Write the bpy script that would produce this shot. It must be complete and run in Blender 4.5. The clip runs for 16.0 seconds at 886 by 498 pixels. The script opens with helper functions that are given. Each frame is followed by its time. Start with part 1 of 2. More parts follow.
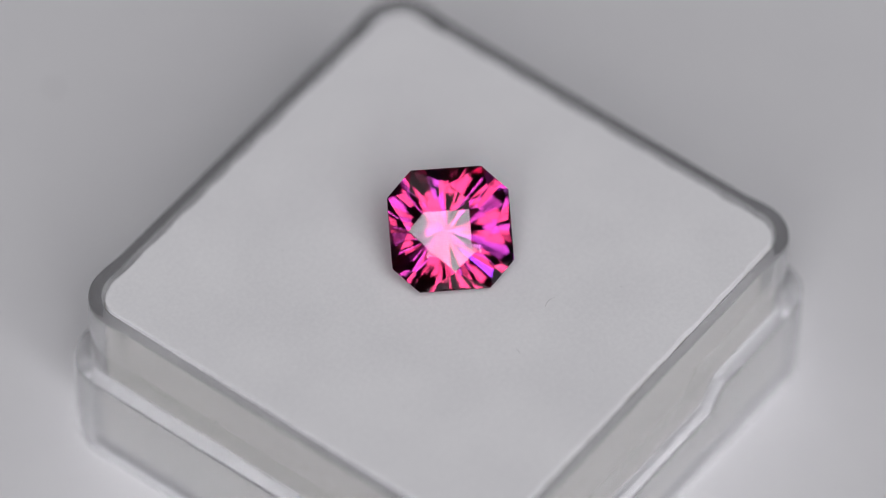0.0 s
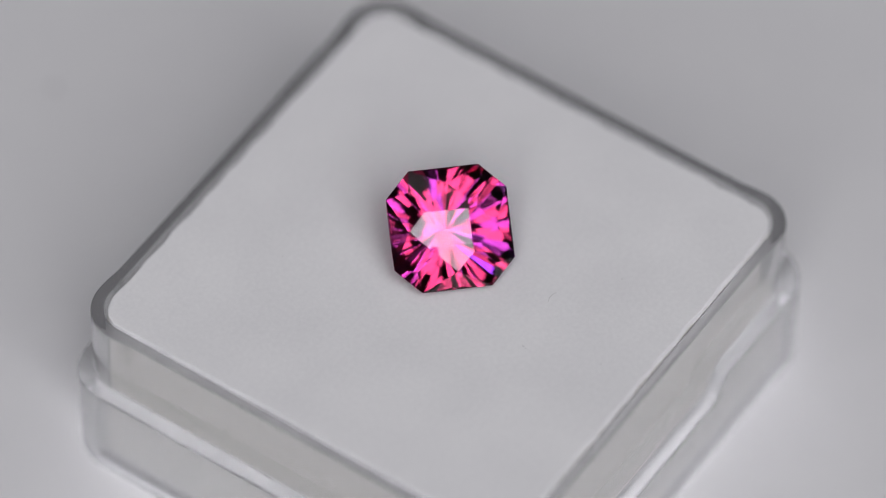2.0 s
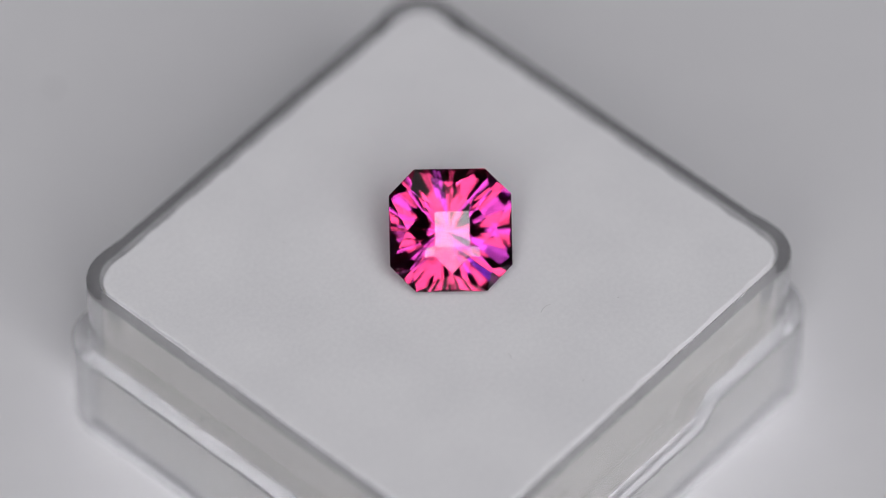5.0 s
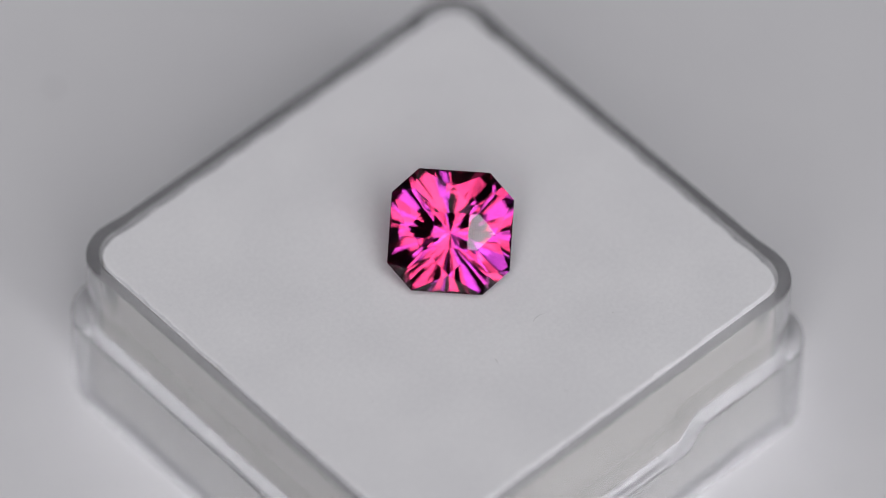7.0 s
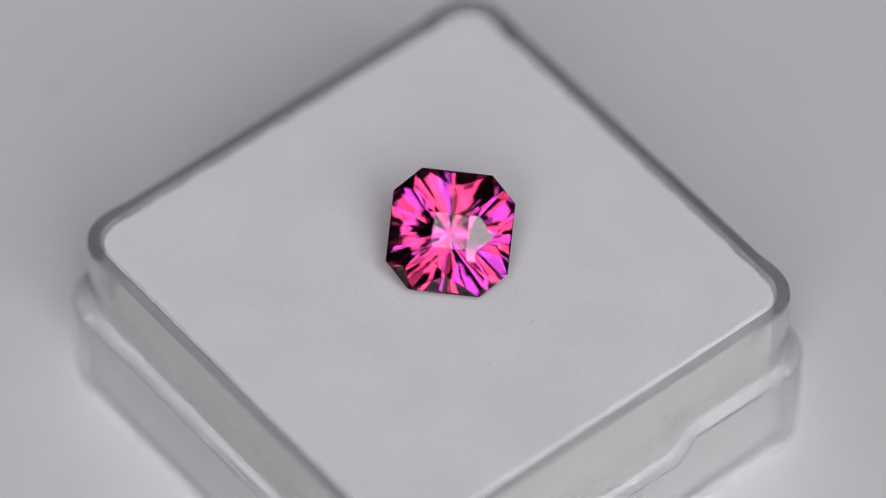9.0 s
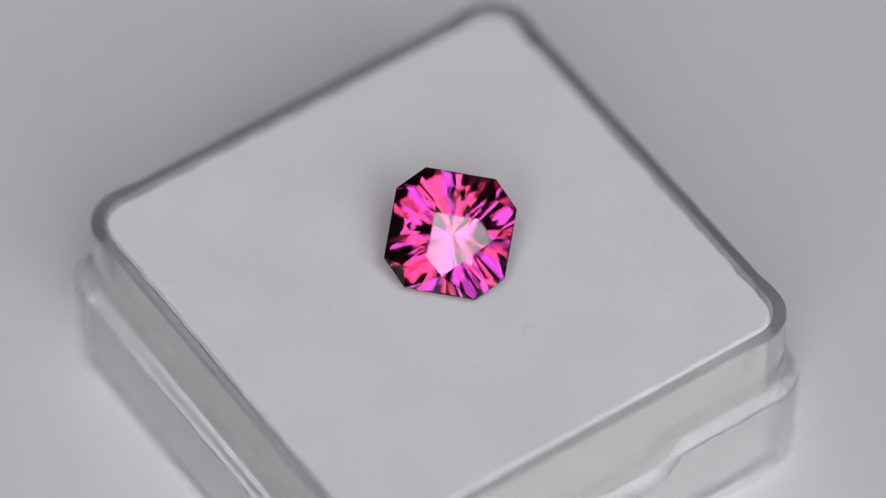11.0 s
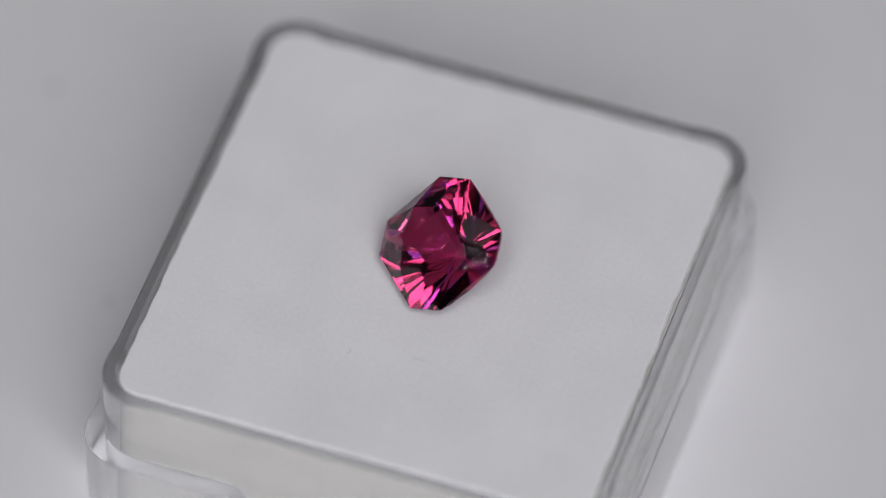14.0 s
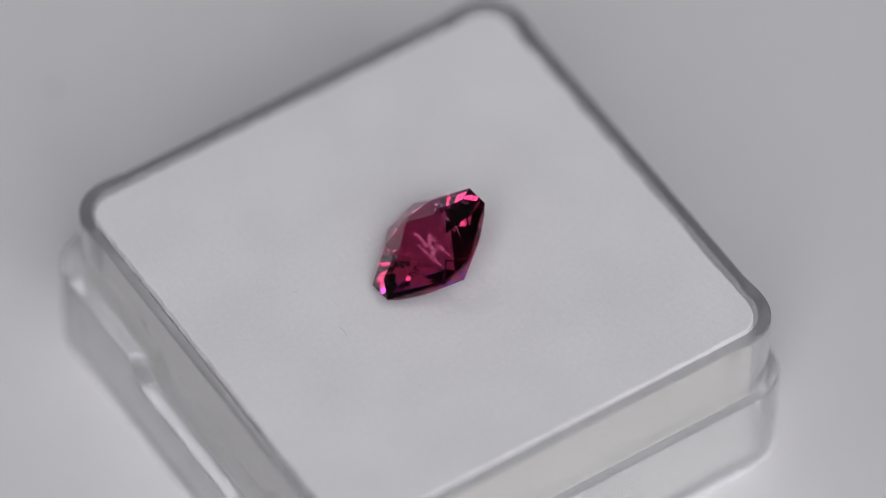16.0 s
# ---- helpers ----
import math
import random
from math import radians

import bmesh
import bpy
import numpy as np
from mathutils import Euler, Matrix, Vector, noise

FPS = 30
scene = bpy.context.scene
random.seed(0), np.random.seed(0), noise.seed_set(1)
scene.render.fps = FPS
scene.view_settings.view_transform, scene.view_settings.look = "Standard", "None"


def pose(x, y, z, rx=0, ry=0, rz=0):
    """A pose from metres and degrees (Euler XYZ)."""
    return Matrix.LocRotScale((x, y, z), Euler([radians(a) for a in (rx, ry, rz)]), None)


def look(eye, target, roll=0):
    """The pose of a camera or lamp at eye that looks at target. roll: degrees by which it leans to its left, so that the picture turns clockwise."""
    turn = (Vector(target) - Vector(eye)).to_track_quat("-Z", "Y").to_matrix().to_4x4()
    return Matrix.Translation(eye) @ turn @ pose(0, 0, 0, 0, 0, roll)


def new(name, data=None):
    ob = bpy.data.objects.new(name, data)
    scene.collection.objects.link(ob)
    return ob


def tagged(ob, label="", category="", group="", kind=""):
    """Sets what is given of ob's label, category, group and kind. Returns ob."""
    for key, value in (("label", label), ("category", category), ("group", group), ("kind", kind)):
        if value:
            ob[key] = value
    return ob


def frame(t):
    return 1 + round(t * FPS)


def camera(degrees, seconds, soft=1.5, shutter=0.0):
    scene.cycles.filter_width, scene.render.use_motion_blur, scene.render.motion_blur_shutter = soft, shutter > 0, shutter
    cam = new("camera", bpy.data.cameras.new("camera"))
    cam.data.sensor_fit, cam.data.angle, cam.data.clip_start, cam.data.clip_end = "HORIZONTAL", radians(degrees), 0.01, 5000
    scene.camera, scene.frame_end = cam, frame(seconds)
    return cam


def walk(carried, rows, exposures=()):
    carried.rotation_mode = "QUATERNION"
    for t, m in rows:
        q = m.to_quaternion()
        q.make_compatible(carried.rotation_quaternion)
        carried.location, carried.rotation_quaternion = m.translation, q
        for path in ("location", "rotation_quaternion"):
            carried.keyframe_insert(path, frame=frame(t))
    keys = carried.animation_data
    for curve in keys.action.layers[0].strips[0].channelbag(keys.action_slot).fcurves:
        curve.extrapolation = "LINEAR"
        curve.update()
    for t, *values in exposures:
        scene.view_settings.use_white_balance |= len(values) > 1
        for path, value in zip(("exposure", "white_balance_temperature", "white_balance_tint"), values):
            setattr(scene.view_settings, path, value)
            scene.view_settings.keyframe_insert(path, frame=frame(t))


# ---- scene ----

# The clip's subject: a faceted pink stone lying on the foam of a small clear box, on a turntable.
SECONDS = 16.0
A = 0.0155                       # half width of the box's upper rim
TOP = 0.782 * A                  # height of the rim above the turntable

cam = camera(6.763, SECONDS, 0.9)
EYE = pose(0.0, -0.277561, 0.359063, 38.7298, -0.3536, 0.3146)
walk(cam, [(0.0, EYE), (SECONDS, EYE)])
cam.data.dof.use_dof = True
cam.data.dof.focus_distance = 0.442
cam.data.dof.aperture_fstop = 11.0

# turn of the turntable, seconds and degrees
TURNS = [(0, 5.6), (0.5, -1.6), (1.0, -7.7), (1.5, 0.0), (2.0, 8.6), (2.5, 17.2), (2.7, 20.5), (3.0, 15.6), (3.5, 7.3),
         (4.0, -1.1), (4.2, -4.0), (4.5, -6.2), (5.0, 1.5), (5.7, 13.6), (6.0, 12.0), (6.3, 7.2), (6.5, 3.7), (7.0, -4.6),
         (7.5, -12.5), (7.8, -19.6), (8.0, -21.6), (8.5, -15.6), (9.0, -7.9), (9.2, -4.8), (9.7, 2.0), (10.0, 3.0),
         (10.4, -1.5), (11.0, -12.5), (11.4, -20.0), (12.0, -30.7), (12.5, -39.6), (13.0, -48.2), (13.5, -57.0),
         (14.0, -66.0), (14.5, -75.6), (15.0, -84.8), (15.5, -94.2), (16.0, -104.0)]


# ---- light ----
world = bpy.data.worlds.new("studio")
scene.world = world
world.use_nodes = True
world.node_tree.nodes["Background"].inputs[0].default_value = (0.9, 0.95, 1.0, 1)
world.node_tree.nodes["Background"].inputs[1].default_value = 0.02
scene.view_settings.exposure = 0.20


def softbox(name, eye, target, w, h, power, colour=(1.0, 0.985, 1.02)):
    lamp = bpy.data.lights.new(name, "AREA")
    lamp.shape, lamp.size, lamp.size_y, lamp.energy, lamp.color = "RECTANGLE", w, h, power, colour
    ob = new(name, lamp)
    ob.matrix_world = look(eye, target)
    return ob


# softboxes on both sides of the lens, the wider one to the right of it, and an added dim fill overhead
for az, w, power in ((-17.5, 0.37, 7.4), (17, 0.32, 6.0), (38, 0.32, 5.9)):
    a = radians(az)
    softbox("softbox_panel", (1.04 * math.sin(a), -1.04 * math.cos(a), 1.12), (0, 0, 0.01), w, 1.26, power)
softbox("ambient_fill", (0.0, 0.1, 2.36), (0, 0.1, 0), 1.3, 1.3, 1.6)


# ---- materials ----
def material(name):
    m = bpy.data.materials.new(name)
    m.use_nodes = True
    nt = m.node_tree
    return m, nt, nt.nodes["Principled BSDF"]


def add_node(nt, kind, **inputs):
    n = nt.nodes.new(kind)
    for k, v in inputs.items():
        n.inputs[k.replace("_", " ")].default_value = v
    return n


def matte(name, low, high, rough=0.9, scale=300.0, bump=0.0, stretch=(1, 1, 1)):
    """A dull surface: colour varied at two scales, with fine relief; stretch: for a grain that runs one way."""
    m, nt, bsdf = material(name)
    pos = nt.nodes.new("ShaderNodeTexCoord")
    big = add_node(nt, "ShaderNodeTexNoise", Scale=scale * 0.2, Detail=4.0)
    small = add_node(nt, "ShaderNodeTexNoise", Scale=scale * 4, Detail=6.0)
    both = nt.nodes.new("ShaderNodeMix")
    both.data_type = "FLOAT"
    both.inputs[0].default_value = 0.45
    ramp = nt.nodes.new("ShaderNodeValToRGB")
    ramp.color_ramp.elements[0].position, ramp.color_ramp.elements[1].position = 0.3, 0.7
    ramp.color_ramp.elements[0].color, ramp.color_ramp.elements[1].color = (*low, 1), (*high, 1)
    link = nt.links.new
    grain = add_node(nt, "ShaderNodeMapping", Scale=stretch)
    link(pos.outputs["Object"], grain.inputs["Vector"])
    for n in (big, small):
        link(grain.outputs[0], n.inputs["Vector"])
    link(big.outputs[0], both.inputs[2])
    link(small.outputs[0], both.inputs[3])
    link(both.outputs[0], ramp.inputs[0])
    link(ramp.outputs[0], bsdf.inputs["Base Color"])
    bsdf.inputs["Roughness"].default_value = rough
    if bump:
        relief = add_node(nt, "ShaderNodeBump", Strength=bump, Distance=0.0002)
        link(small.outputs[0], relief.inputs["Height"])
        link(relief.outputs[0], bsdf.inputs["Normal"])
    return m


def clear(name, colour, ior, rough=0.0, milky=0.0):
    """Clear plastic or cut stone; milky: the share that scatters, in place of light from brighter surroundings."""
    m, nt, bsdf = material(name)
    nt.nodes.remove(bsdf)
    glass = add_node(nt, "ShaderNodeBsdfGlass", Color=(*colour, 1), IOR=ior, Roughness=rough)
    surface = glass
    if milky:
        haze = add_node(nt, "ShaderNodeBsdfDiffuse", Color=(0.68, 0.68, 0.70, 1))
        through_haze = add_node(nt, "ShaderNodeBsdfTranslucent", Color=(0.68, 0.68, 0.70, 1))
        both = add_node(nt, "ShaderNodeMixShader")
        surface = add_node(nt, "ShaderNodeMixShader")
        both.inputs[0].default_value, surface.inputs[0].default_value = 0.5, milky
        nt.links.new(haze.outputs[0], both.inputs[1])
        nt.links.new(through_haze.outputs[0], both.inputs[2])
        nt.links.new(glass.outputs[0], surface.inputs[1])
        nt.links.new(both.outputs[0], surface.inputs[2])
    nt.links.new(surface.outputs[0], nt.nodes["Material Output"].inputs["Surface"])
    return m


WHITE_TABLE = matte("white_table", (0.60, 0.60, 0.615), (0.63, 0.63, 0.64), 0.55, 60)
FOAM = matte("white_foam", (0.64, 0.64, 0.655), (0.725, 0.725, 0.735), 1.0, 900, 0.12)
# the sides' darker tone stands in for shade, the yellowish tint is the foam's
FOAM_SIDE = matte("yellowish_shaded_foam", (0.36, 0.352, 0.328), (0.50, 0.49, 0.455), 1.0, 500, 0.15, stretch=(0.12, 0.12, 2.2))
# the milky share brightens rims that would otherwise mirror the dark room
PLASTIC = clear("clear_plastic", (0.985, 0.985, 0.985), 1.48, 0.0, 0.22)
# the pavilion carries the body colour; the crown stays pale for neutral reflections
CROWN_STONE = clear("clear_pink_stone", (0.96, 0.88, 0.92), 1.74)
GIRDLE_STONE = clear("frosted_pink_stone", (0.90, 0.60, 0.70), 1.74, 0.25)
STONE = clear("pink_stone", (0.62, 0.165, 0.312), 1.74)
# magenta and violet tints paint the stone's colour flashes into single facets
STONE_MAGENTA_FLASH = clear("magenta_flash_stone", (0.47, 0.17, 0.65), 1.74)
STONE_VIOLET_FLASH = clear("violet_flash_stone", (0.36, 0.15, 0.68), 1.74)
GREY_WALL = matte("grey_wall", (0.20, 0.20, 0.21), (0.25, 0.25, 0.26), 0.95, 8)
GREY_FLOOR = matte("grey_floor", (0.07, 0.07, 0.07), (0.10, 0.10, 0.10), 0.8, 8)
DARK_LINT = matte("dark_lint", (0.05, 0.05, 0.05), (0.09, 0.09, 0.09), 0.9, 900)
LINT = matte("grey_lint", (0.36, 0.36, 0.36), (0.44, 0.44, 0.44), 0.9, 900)


def part(name, bm, mat, parent=None, label="", smooth=0):
    """One mesh object out of a bmesh, under a thing."""
    me = bpy.data.meshes.new(name)
    bm.normal_update()
    if smooth:
        for f in bm.faces:
            f.smooth = True
    bm.to_mesh(me)
    bm.free()
    if smooth:
        me.set_sharp_from_angle(angle=radians(smooth))
    for m in (mat if isinstance(mat, (list, tuple)) else [mat]):
        me.materials.append(m)
    ob = new(name, me)
    if parent:
        ob.parent = parent
    return tagged(ob, label)


def block(x0, x1, y0, y1, z0, z1):
    bm = bmesh.new()
    bmesh.ops.create_cube(bm, size=1, matrix=Matrix.LocRotScale(((x0 + x1) / 2, (y0 + y1) / 2, (z0 + z1) / 2), None, (x1 - x0, y1 - y0, z1 - z0)))
    return bm


# ---- the room and the table ----
R, H0, H1 = 2.4, -0.78, 2.4
tagged(part("floor", block(-R, R, -R, R, H0 - 0.05, H0), GREY_FLOOR), kind="structure")
tagged(part("ceiling", block(-R, R, -R, R, H1, H1 + 0.05), GREY_WALL), kind="structure")
tagged(part("wall_north", block(-R, R, R, R + 0.1, H0, H1), GREY_WALL), kind="structure")
tagged(part("wall_south", block(-R, R, -R - 0.1, -R, H0, H1), GREY_WALL), kind="structure")
tagged(part("wall_east", block(R, R + 0.1, -R, R, H0, H1), GREY_WALL), kind="structure")
tagged(part("wall_west", block(-R - 0.1, -R, -R, R, H0, H1), GREY_WALL), kind="structure")

DISC = 0.012


def disc(radius, z0, z1, edge, n=160):
    """A round plate with softened edges."""
    bm = bmesh.new()
    rings = []
    for r, z in ((radius - edge, z0), (radius, z0 + edge), (radius, z1 - edge), (radius - edge, z1)):
        rings.append([bm.verts.new((r * math.cos(2 * math.pi * i / n), r * math.sin(2 * math.pi * i / n), z)) for i in range(n)])
    for a, b in zip(rings, rings[1:]):
        for i in range(n):
            bm.faces.new((a[i], a[(i + 1) % n], b[(i + 1) % n], b[i]))
    bm.faces.new(rings[0][::-1])
    bm.faces.new(rings[-1])
    return bm


def table():
    top = new("table")
    top.location = (0, 0, H0)
    tagged(top, "plain white table under the turntable", "table")
    part("tabletop", block(-0.5, 0.5, -0.4, 0.6, -DISC - 0.03 - H0, -DISC - H0), WHITE_TABLE, top)
    for x in (-0.46, 0.46):
        for y in (-0.36, 0.56):
            part("leg", block(x - 0.02, x + 0.02, y - 0.02, y + 0.02, 0, -DISC - 0.03 - H0), GREY_FLOOR, top)


table()
turntable = tagged(part("turntable", disc(0.11, -DISC, 0.0, 0.001), WHITE_TABLE),
                   "plain white round turntable plate under the box", "turntable")


# ---- the box ----
BOX_AT, BOX_TURN = (0.0248 * A, -0.0300 * A), 47.3


STEPS = [-1.0, -0.97, -0.94, -0.91, -0.88, -0.85] + [i / 100 for i in range(-80, -30)] + [-0.25, -0.15, 0.0, 0.15, 0.25] + [i / 100 for i in range(31, 81)] + [0.85, 0.88, 0.91, 0.94, 0.97]


def ring(half, radius, z, corner=18, steps=STEPS, swell=0.0):
    """A rounded square, its corners swollen outward a little, as points (x, y, z) with z a number or a function of (x, y)."""
    pts = []
    for k in range(4):
        turn = Matrix.Rotation(radians(90 * k), 3, "Z")
        for u in steps:
            rise = min(1, max(0, (abs(u) - 0.85) / 0.12))
            pts.append(turn @ Vector((half + swell * rise * rise * (3 - 2 * rise), u * (half - radius), 0)))
        for i in range(corner):
            a = radians(90 * i / corner)
            pts.append(turn @ Vector((half - radius + (radius + swell) * math.cos(a), half - radius + (radius + swell) * math.sin(a), 0)))
    for p in pts:
        p.z = z(p.x, p.y) if callable(z) else z
    return pts


def loft(rings, close=False):
    bm = bmesh.new()
    rows = [[bm.verts.new(p) for p in r] for r in rings]
    n = len(rows[0])
    pairs = list(zip(rows, rows[1:])) + ([(rows[-1], rows[0])] if close else [])
    for a, b in pairs:
        for i in range(n):
            bm.faces.new((a[i], a[(i + 1) % n], b[(i + 1) % n], b[i]))
    if not close:
        bm.faces.new(rows[0][::-1])
        bm.faces.new(rows[-1])
    return bm


LEDGE, NOTCH = TOP - 0.330 * A, 0.10 * A


def ledge(drop):
    """Height of the ledge, lowered along the middle of one side for a fingernail."""
    def z(x, y):
        if y > -0.9 * A:
            return LEDGE + drop
        s = min(1, max(0, (0.42 * A - abs(x)) / (0.08 * A)))
        return LEDGE + drop - NOTCH * s
    return z


def box():
    thing = new("gem_box")
    tagged(thing, "small square clear plastic display box with a stepped rim", "box")
    base = Matrix.Translation((*BOX_AT, 0)) @ pose(0, 0, 0, 0, 0, BOX_TURN)
    S, r, r2 = 1.052 * A, 0.160 * A, 0.180 * A
    w, t, e, k = 0.996 * A, 0.040 * A, 0.006 * A, 0.008 * A
    tray = [ring(w - 0.03 * A, r - 0.02 * A, 0.0), ring(w, r, 0.03 * A), ring(w, r, LEDGE), ring(w, r, TOP - 0.2 * A, 18, STEPS, k),
            ring(w, r, TOP - 2 * e, 18, STEPS, k),
            ring(w - 0.3 * e, r, TOP - 0.9 * e, 18, STEPS, k), ring(w - e, r - e, TOP - 0.25 * e, 18, STEPS, k), ring(w - 2 * e, r - 2 * e, TOP, 18, STEPS, k),
            ring(w - t + e, r - 0.03 * A, TOP), ring(w - t + 0.3 * e, r - 0.03 * A, TOP - 0.3 * e), ring(w - t, r - 0.03 * A, TOP - e),
            ring(w - t, r - 0.03 * A, 0.06 * A)]
    g = w + 0.004 * A
    skirt = [ring(g, r, 0.004 * A), ring(S - 0.03 * A, r2 - 0.02 * A, 0.0), ring(S - 0.006 * A, r2, 0.012 * A), ring(S, r2, 0.04 * A),
             ring(S, r2, ledge(-1.4 * e)), ring(S - 0.3 * e, r2, ledge(-0.6 * e)), ring(S - e, r2 - e, ledge(-0.15 * e)), ring(S - 1.6 * e, r2 - e, ledge(0)),
             ring(g + 0.3 * e, r, ledge(0)), ring(g, r, ledge(-0.4 * e))]
    for outer in skirt[1:8]:
        for p in outer:
            p += Vector((-0.0147 * A, -0.0136 * A, 0))
    part("tray", loft(tray), PLASTIC, thing, "", 14).visible_shadow = False
    part("skirt", loft(skirt, close=True), PLASTIC, thing, "", 14).visible_shadow = False
    return thing, base


gem_box, BOX_BASE = box()


# ---- the stone ----
def stone():
    """A square cut-corner stone, cut plane by plane: checkered crown, girdle, splintered pavilion. Half width 1."""
    bm = bmesh.new()
    bmesh.ops.create_cube(bm, size=4)

    def cut(azimuth, angle, distance):
        a, e = radians(azimuth), radians(angle)
        n = Vector((math.sin(e) * math.cos(a), math.sin(e) * math.sin(a), math.cos(e)))
        out = bmesh.ops.bisect_plane(bm, geom=bm.verts[:] + bm.edges[:] + bm.faces[:], plane_co=n * distance, plane_no=n, clear_outer=True)
        edges = [g for g in out["geom_cut"] if isinstance(g, bmesh.types.BMEdge)]
        if edges:
            bmesh.ops.contextual_create(bm, geom=edges)

    def through_point(azimuth, angle, p):
        a, e = radians(azimuth), radians(angle)
        n = Vector((math.sin(e) * math.cos(a), math.sin(e) * math.sin(a), math.cos(e)))
        cut(azimuth, angle, n.dot(Vector(p)))

    C = 0.58
    corner = (1 + C) / math.sqrt(2)
    G = 0.025
    outline = [Vector((x * u, y * v, 0)) for u in (-1, 1) for v in (-1, 1) for x, y in ((1, C), (C, 1))]

    def from_girdle(azimuth, angle, z):
        """A facet that just meets the girdle's edge."""
        a, e = radians(azimuth), radians(angle)
        n = Vector((math.sin(e) * math.cos(a), math.sin(e) * math.sin(a), math.cos(e)))
        cut(azimuth, angle, max(n.dot(p) for p in outline) + n.z * z)

    for k in range(4):
        cut(90 * k, 90, 1.0)
        cut(45 + 90 * k, 90, corner)
    # crown: girdle facets, splits, four gables and four kites round a small square table
    CROWN = 0.365
    for k in range(4):
        for d in (-10, 10, -33, 33):
            from_girdle(90 * k + d, 42.7, G)
        from_girdle(90 * k, 40.0, G)
        from_girdle(45 + 90 * k, 35.8, G)
    for k in range(4):
        for d in (-22.5, 22.5):
            from_girdle(90 * k + d, 25.8, G)
    for k in range(4):
        c, q = math.cos(radians(90 * k)), math.sin(radians(90 * k))
        through_point(90 * k, 13.9, (0.285 * c, 0.285 * q, CROWN))
        through_point(45 + 90 * k, 17.2, (0.285 * (c - q), 0.285 * (c + q), CROWN))
    cut(0, 0, CROWN)
    # pavilion: splits under the girdle, narrow mains that meet in the culet
    DEEP = 0.985
    for k in range(4):
        for d, e in ((45, 56.9), (-5, 52.1), (5, 52.1), (-15, 53.0), (15, 53.0), (-27, 49.7), (27, 49.7), (-38, 50.7), (38, 50.7)):
            from_girdle(90 * k + d, 180 - e, -G)
    for k in range(4):
        for d, e in ((0, 42.0), (-9, 41.9), (9, 41.9), (-20, 41.4), (20, 41.4), (45, 39.4), (-34, 40.2), (34, 40.2)):
            through_point(90 * k + d, 180 - e, (0, 0, -DEEP))
    # a row of small breaks between the two
    for k in range(4):
        for d, e, far in ((-4.5, 46.6, 0.74), (4.5, 46.6, 0.74), (-14.5, 46.2, 0.76), (14.5, 46.2, 0.76), (-27, 45.2, 0.78), (27, 45.2, 0.78), (-39.5, 45.0, 0.77), (39.5, 45.0, 0.77)):
            a = radians(90 * k + d)
            n = Vector((math.sin(radians(e)) * math.cos(a), math.sin(radians(e)) * math.sin(a), -math.cos(radians(e))))
            inside = n.dot(Vector((far * math.cos(a), far * math.sin(a), -DEEP + far * math.tan(radians(41.3)))))
            cut(90 * k + d, 180 - e, max(inside, max(n.dot(p) for p in outline) - n.z * G))
    bmesh.ops.remove_doubles(bm, verts=bm.verts[:], dist=1e-3)
    bmesh.ops.recalc_face_normals(bm, faces=bm.faces[:])
    bm.normal_update()
    return bm


def facets(bm, low, high):
    """The facets whose normals lean up between low and high, as a bmesh of their own."""
    out = bm.copy()
    bmesh.ops.delete(out, geom=[f for f in out.faces if not low <= f.normal.z < high], context="FACES")
    return out


S_GEM = 0.2334 * A
GEM_TURN = pose(0, 0, 0, 0, 0, 5.69) @ pose(0, 0, 0, 36.0) @ pose(0, 0, 0, 0, 0, -4.18)
stone_mesh = stone()
bmesh.ops.scale(stone_mesh, vec=(S_GEM, S_GEM, S_GEM), verts=stone_mesh.verts[:])
lowest = min((GEM_TURN @ v.co).z for v in stone_mesh.verts)
GEM_BASE = Matrix.Translation((0.0678 * A, 0.0041 * A, 0.760 * A - lowest)) @ GEM_TURN
gemstone = tagged(new("gemstone"), "faceted hot pink square cut-corner gemstone lying tilted on white foam", "gemstone")
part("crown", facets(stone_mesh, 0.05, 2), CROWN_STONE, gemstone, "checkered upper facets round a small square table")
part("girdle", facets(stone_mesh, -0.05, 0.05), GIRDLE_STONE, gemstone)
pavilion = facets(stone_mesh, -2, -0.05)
# a few facets, picked by their angle, take a painted flash tint
for f in pavilion.faces:
    az = math.degrees(math.atan2(f.normal.y, f.normal.x))
    tone = math.sin(az * 1.9 + f.normal.z * 31)
    f.material_index = 2 if tone > 0.985 else 1 if tone > 0.74 else 0
part("pavilion", pavilion, [STONE, STONE_MAGENTA_FLASH, STONE_VIOLET_FLASH], gemstone, "splintered pink lower facets, some tinted for magenta and violet flashes")


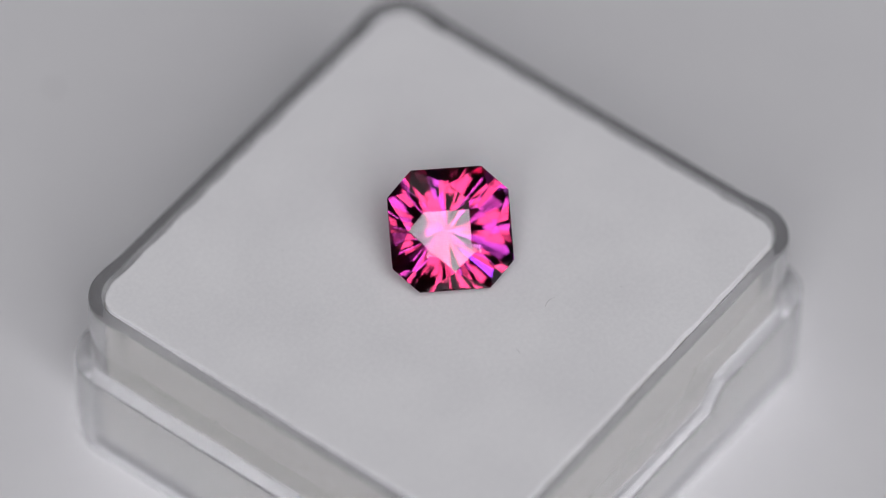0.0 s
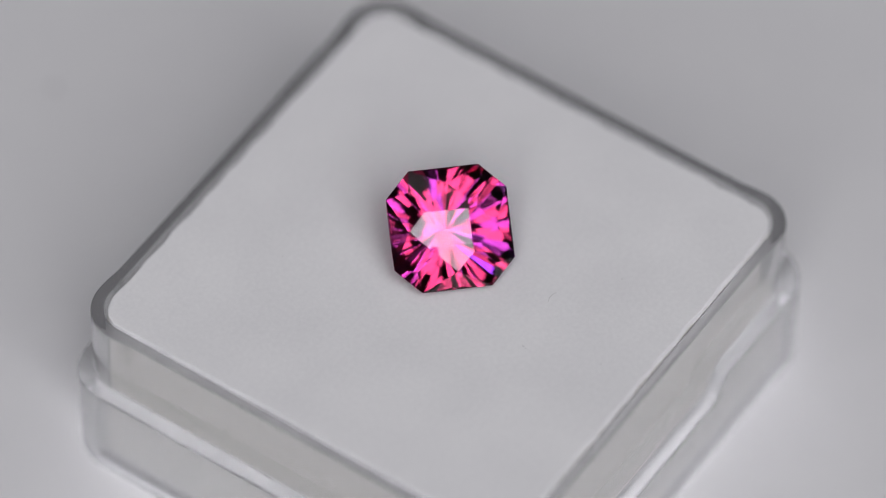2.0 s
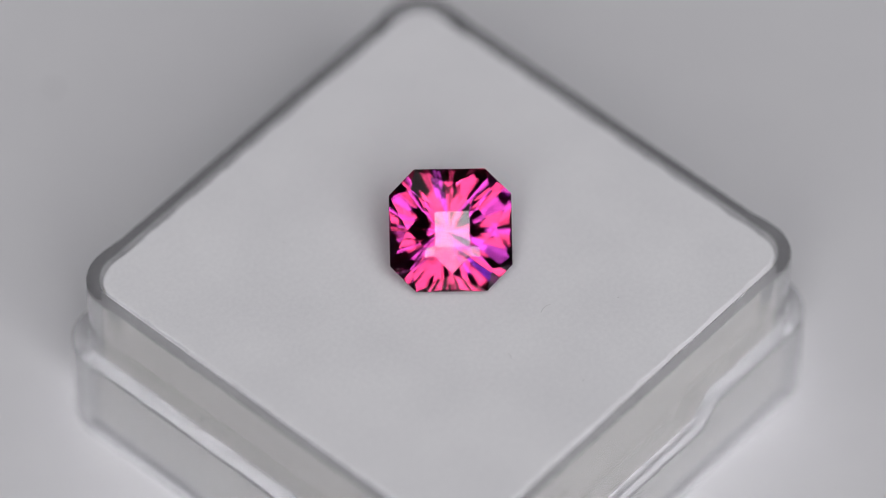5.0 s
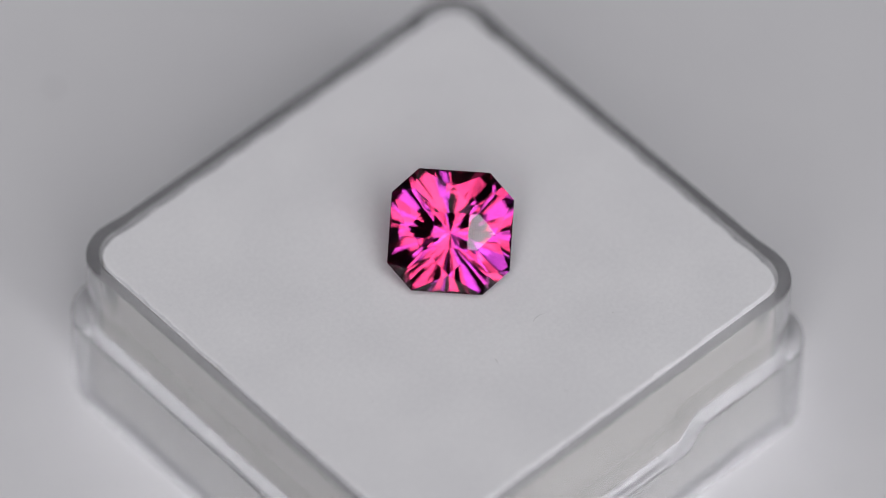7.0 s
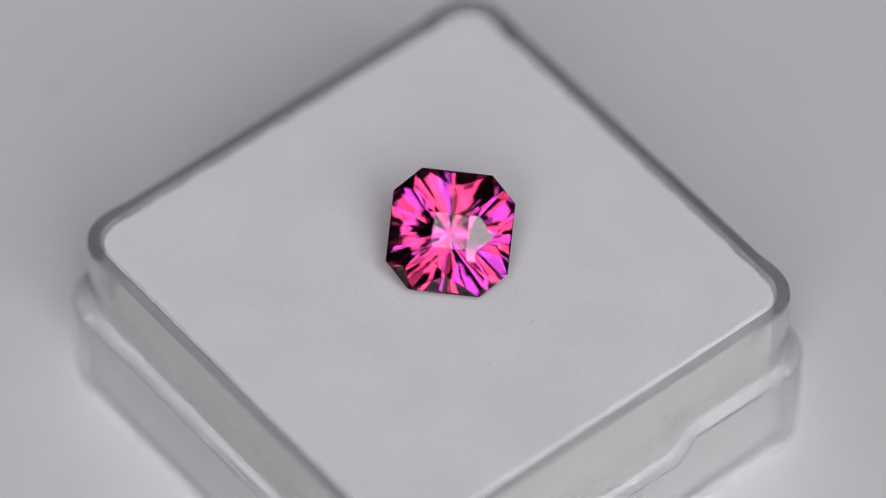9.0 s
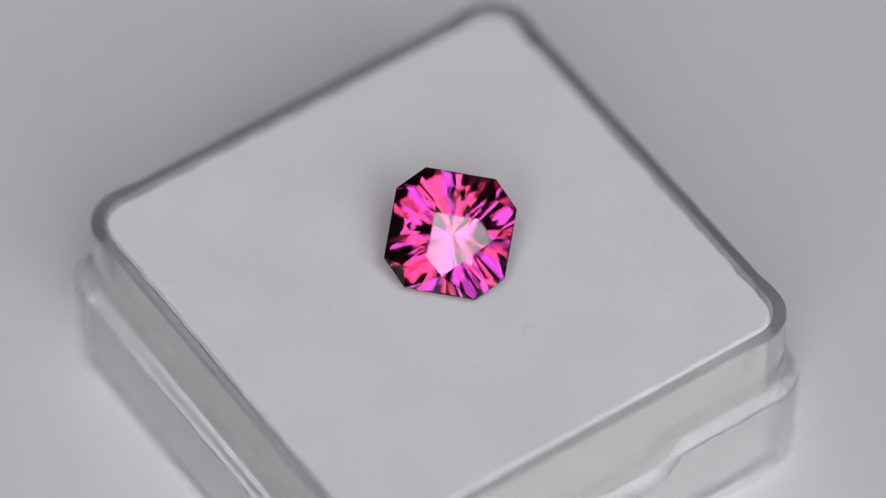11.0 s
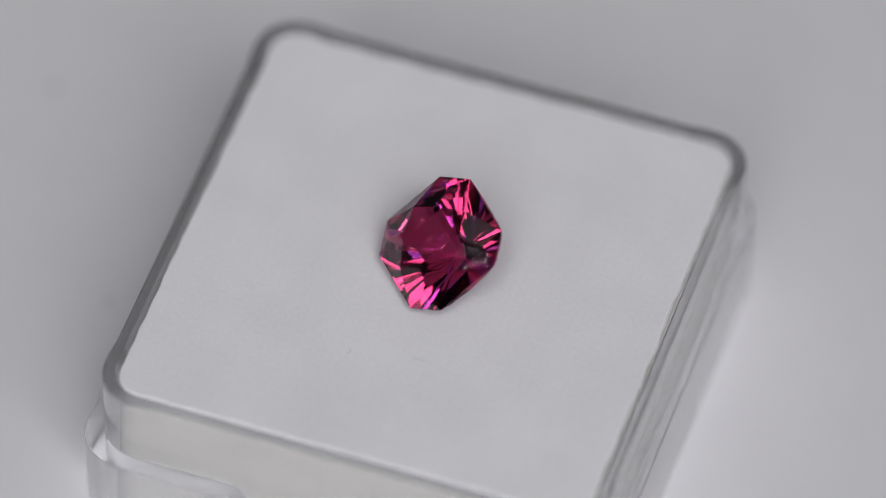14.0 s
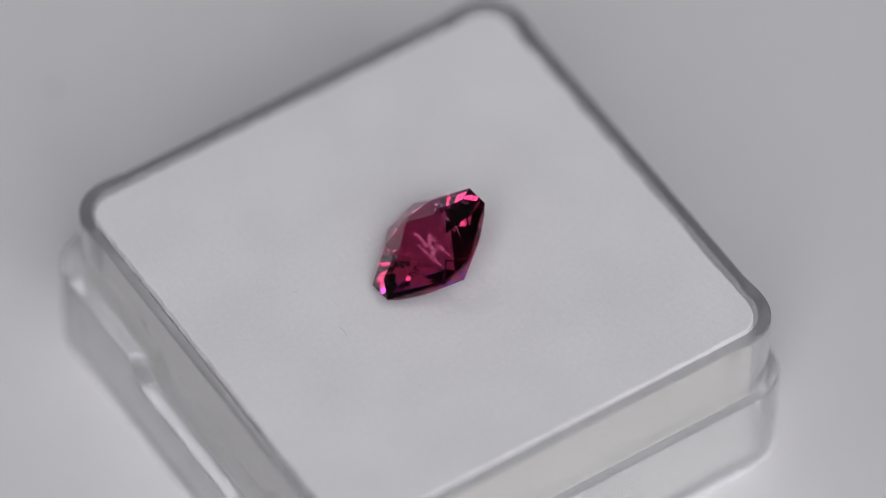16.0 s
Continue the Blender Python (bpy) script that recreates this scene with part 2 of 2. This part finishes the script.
# ---- the foam ----
def foam():
    """The foam block: a slightly torn edge above the plastic, yellowish sides with shade in their colour."""
    f, r = 0.940 * A, 0.100 * A
    steps = [-1 + i / 80 for i in range(160)]
    top_z = TOP - 0.012 * A
    rings = [ring(f, r, 0.07 * A, 24, steps), ring(f, r, top_z - 0.07 * A, 24, steps), ring(f - 0.002 * A, r, top_z - 0.030 * A, 24, steps),
             ring(f - 0.003 * A, r, top_z - 0.003 * A, 24, steps), ring(f - 0.007 * A, r, top_z, 24, steps), ring(f - 0.08 * A, r, top_z, 24, steps)]
    for k in (2, 3, 4):
        for p in rings[k]:
            j = noise.noise(p * 900) * 0.007 + noise.noise(p * 3500) * 0.003 + noise.noise(p * 9000) * 0.0015
            d = Vector((p.x, p.y, 0)).normalized()
            p += d * j * A
    # the top sinks gently under the stone
    for share in (0.92, 0.80, 0.66, 0.52, 0.40, 0.32, 0.26, 0.21, 0.17, 0.13, 0.09, 0.05, 0.02):
        inner = [REST.lerp(p, share) for p in ring(f - 0.08 * A, r, top_z, 24, steps)]
        for p in inner:
            sink = min(1, max(0, 1.5 - Vector((p.x - REST.x, p.y - REST.y)).length / (0.13 * A)))
            p.z = top_z - 0.0115 * A * sink * sink * (3 - 2 * sink)
        rings.append(inner)
    bm = loft(rings)
    bm.normal_update()
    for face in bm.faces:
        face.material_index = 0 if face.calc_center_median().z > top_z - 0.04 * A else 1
    ob = part("foam_pad", bm, [FOAM, FOAM_SIDE], None, "white foam block filling the box, its yellowish sides darkened for shade")
    return tagged(ob, category="foam")


REST = BOX_BASE.inverted() @ GEM_BASE @ min((v.co.copy() for v in stone_mesh.verts), key=lambda c: (GEM_TURN @ c).z)
REST.z = TOP - 0.012 * A
stone_mesh.free()
foam_pad = foam()


# ---- lint and dust ----
def hair(name, pts, width, mat, label, up=Vector((0, 0, 1))):
    """A short bent fibre: a thin four-sided thread through the points."""
    bm = bmesh.new()
    rows = []
    for i, p in enumerate(pts):
        p = Vector(p)
        d = (Vector(pts[min(i + 1, len(pts) - 1)]) - Vector(pts[max(i - 1, 0)])).normalized()
        u = d.cross(up).normalized()
        v = u.cross(d)
        w = width * (0.5 if i in (0, len(pts) - 1) else 1.0)
        rows.append([bm.verts.new(p + u * w * c + v * w * e) for c, e in ((1, 0), (0, 1), (-1, 0), (0, -1))])
    for a, b in zip(rows, rows[1:]):
        for i in range(4):
            bm.faces.new((a[i], a[(i + 1) % 4], b[(i + 1) % 4], b[i]))
    bm.faces.new(rows[0][::-1])
    bm.faces.new(rows[-1])
    return tagged(part(name, bm, mat), label, "lint")


FOAM_TOP = TOP - 0.012 * A
w = 0.0010 * A
lint = [hair("lint_fibre", [((0.085 + 0.02 * i) * A, (-0.440 + 0.012 * i - 0.004 * i * i) * A, FOAM_TOP + w) for i in range(4)], w, LINT,
             "short grey lint fibre lying on the white foam"),
        hair("lint_fibre", [((-0.150 + 0.003 * i) * A, (-0.500 + 0.009 * i) * A, FOAM_TOP + w) for i in range(4)], w, LINT,
             "tiny grey lint fibre lying on the white foam")]


def dust(pos, radius, mat, label):
    """A speck of dust: a small lumpy grain."""
    bm = bmesh.new()
    bmesh.ops.create_icosphere(bm, subdivisions=2, radius=radius)
    for v in bm.verts:
        v.co *= 1 + 0.4 * noise.noise(v.co / radius * 1.3 + Vector(pos) * 900)
        v.co.z *= 0.5
    low = min(v.co.z for v in bm.verts)
    for v in bm.verts:
        v.co += Vector(pos) - Vector((0, 0, low))
    return tagged(part("dust_speck", bm, mat), label, "dust")


WALL = 1.0015 * A
for pts, where in (([(-0.44, -WALL / A, -0.130), (-0.42, -WALL / A, -0.145), (-0.405, -WALL / A, -0.175)], "front"),
                   ([(-0.42, -WALL / A, -0.145), (-0.395, -WALL / A, -0.128)], "front"),
                   ([(-WALL / A, 0.315, -0.290), (-WALL / A, 0.320, -0.270), (-WALL / A, 0.318, -0.250)], "side")):
    lint.append(hair("lint_fibre", [(x * A, y * A, TOP + z * A) for x, y, z in pts], w * 1.6, DARK_LINT,
                     "short grey lint fibre stuck to the clear box wall", Vector((1, 1, 0))))
for y, z in ((0.30, -0.20), (-0.12, -0.15), (0.55, -0.24)):
    lint.append(dust((-WALL, y * A, TOP + z * A), 0.0035 * A, DARK_LINT, "minute grey dust speck on the clear box wall"))
for x, z in ((0.30, -0.19), (-0.62, -0.22), (0.72, -0.16)):
    lint.append(dust((x * A, -WALL, TOP + z * A), 0.0035 * A, DARK_LINT, "minute grey dust speck on the clear box wall"))
lint.append(dust((-1.325 * A, 0.0, 0.0), 0.012 * A, LINT, "grey dust speck on the white turntable"))
for x, y in ((-0.62, -0.31), (0.34, -0.61), (-0.31, 0.52), (0.66, 0.18), (-0.05, -0.77), (0.42, 0.61)):
    lint.append(dust((x * A, y * A, FOAM_TOP), 0.0022 * A, LINT, "minute grey dust speck on the white foam"))


# stands in for a spot of dust on the lens, so it never turns
dust((-0.02371, 0.02297, 0.0), 0.016 * A, LINT, "small grey speck on the white plate, standing for dust on the lens")


def motions():
    for ob, base in [(turntable, Matrix()), (gem_box, BOX_BASE), (foam_pad, BOX_BASE), (gemstone, GEM_BASE)] + [(f, BOX_BASE) for f in lint]:
        walk(ob, [(t, pose(0, 0, 0, 0, 0, a) @ base) for t, a in TURNS])


motions()
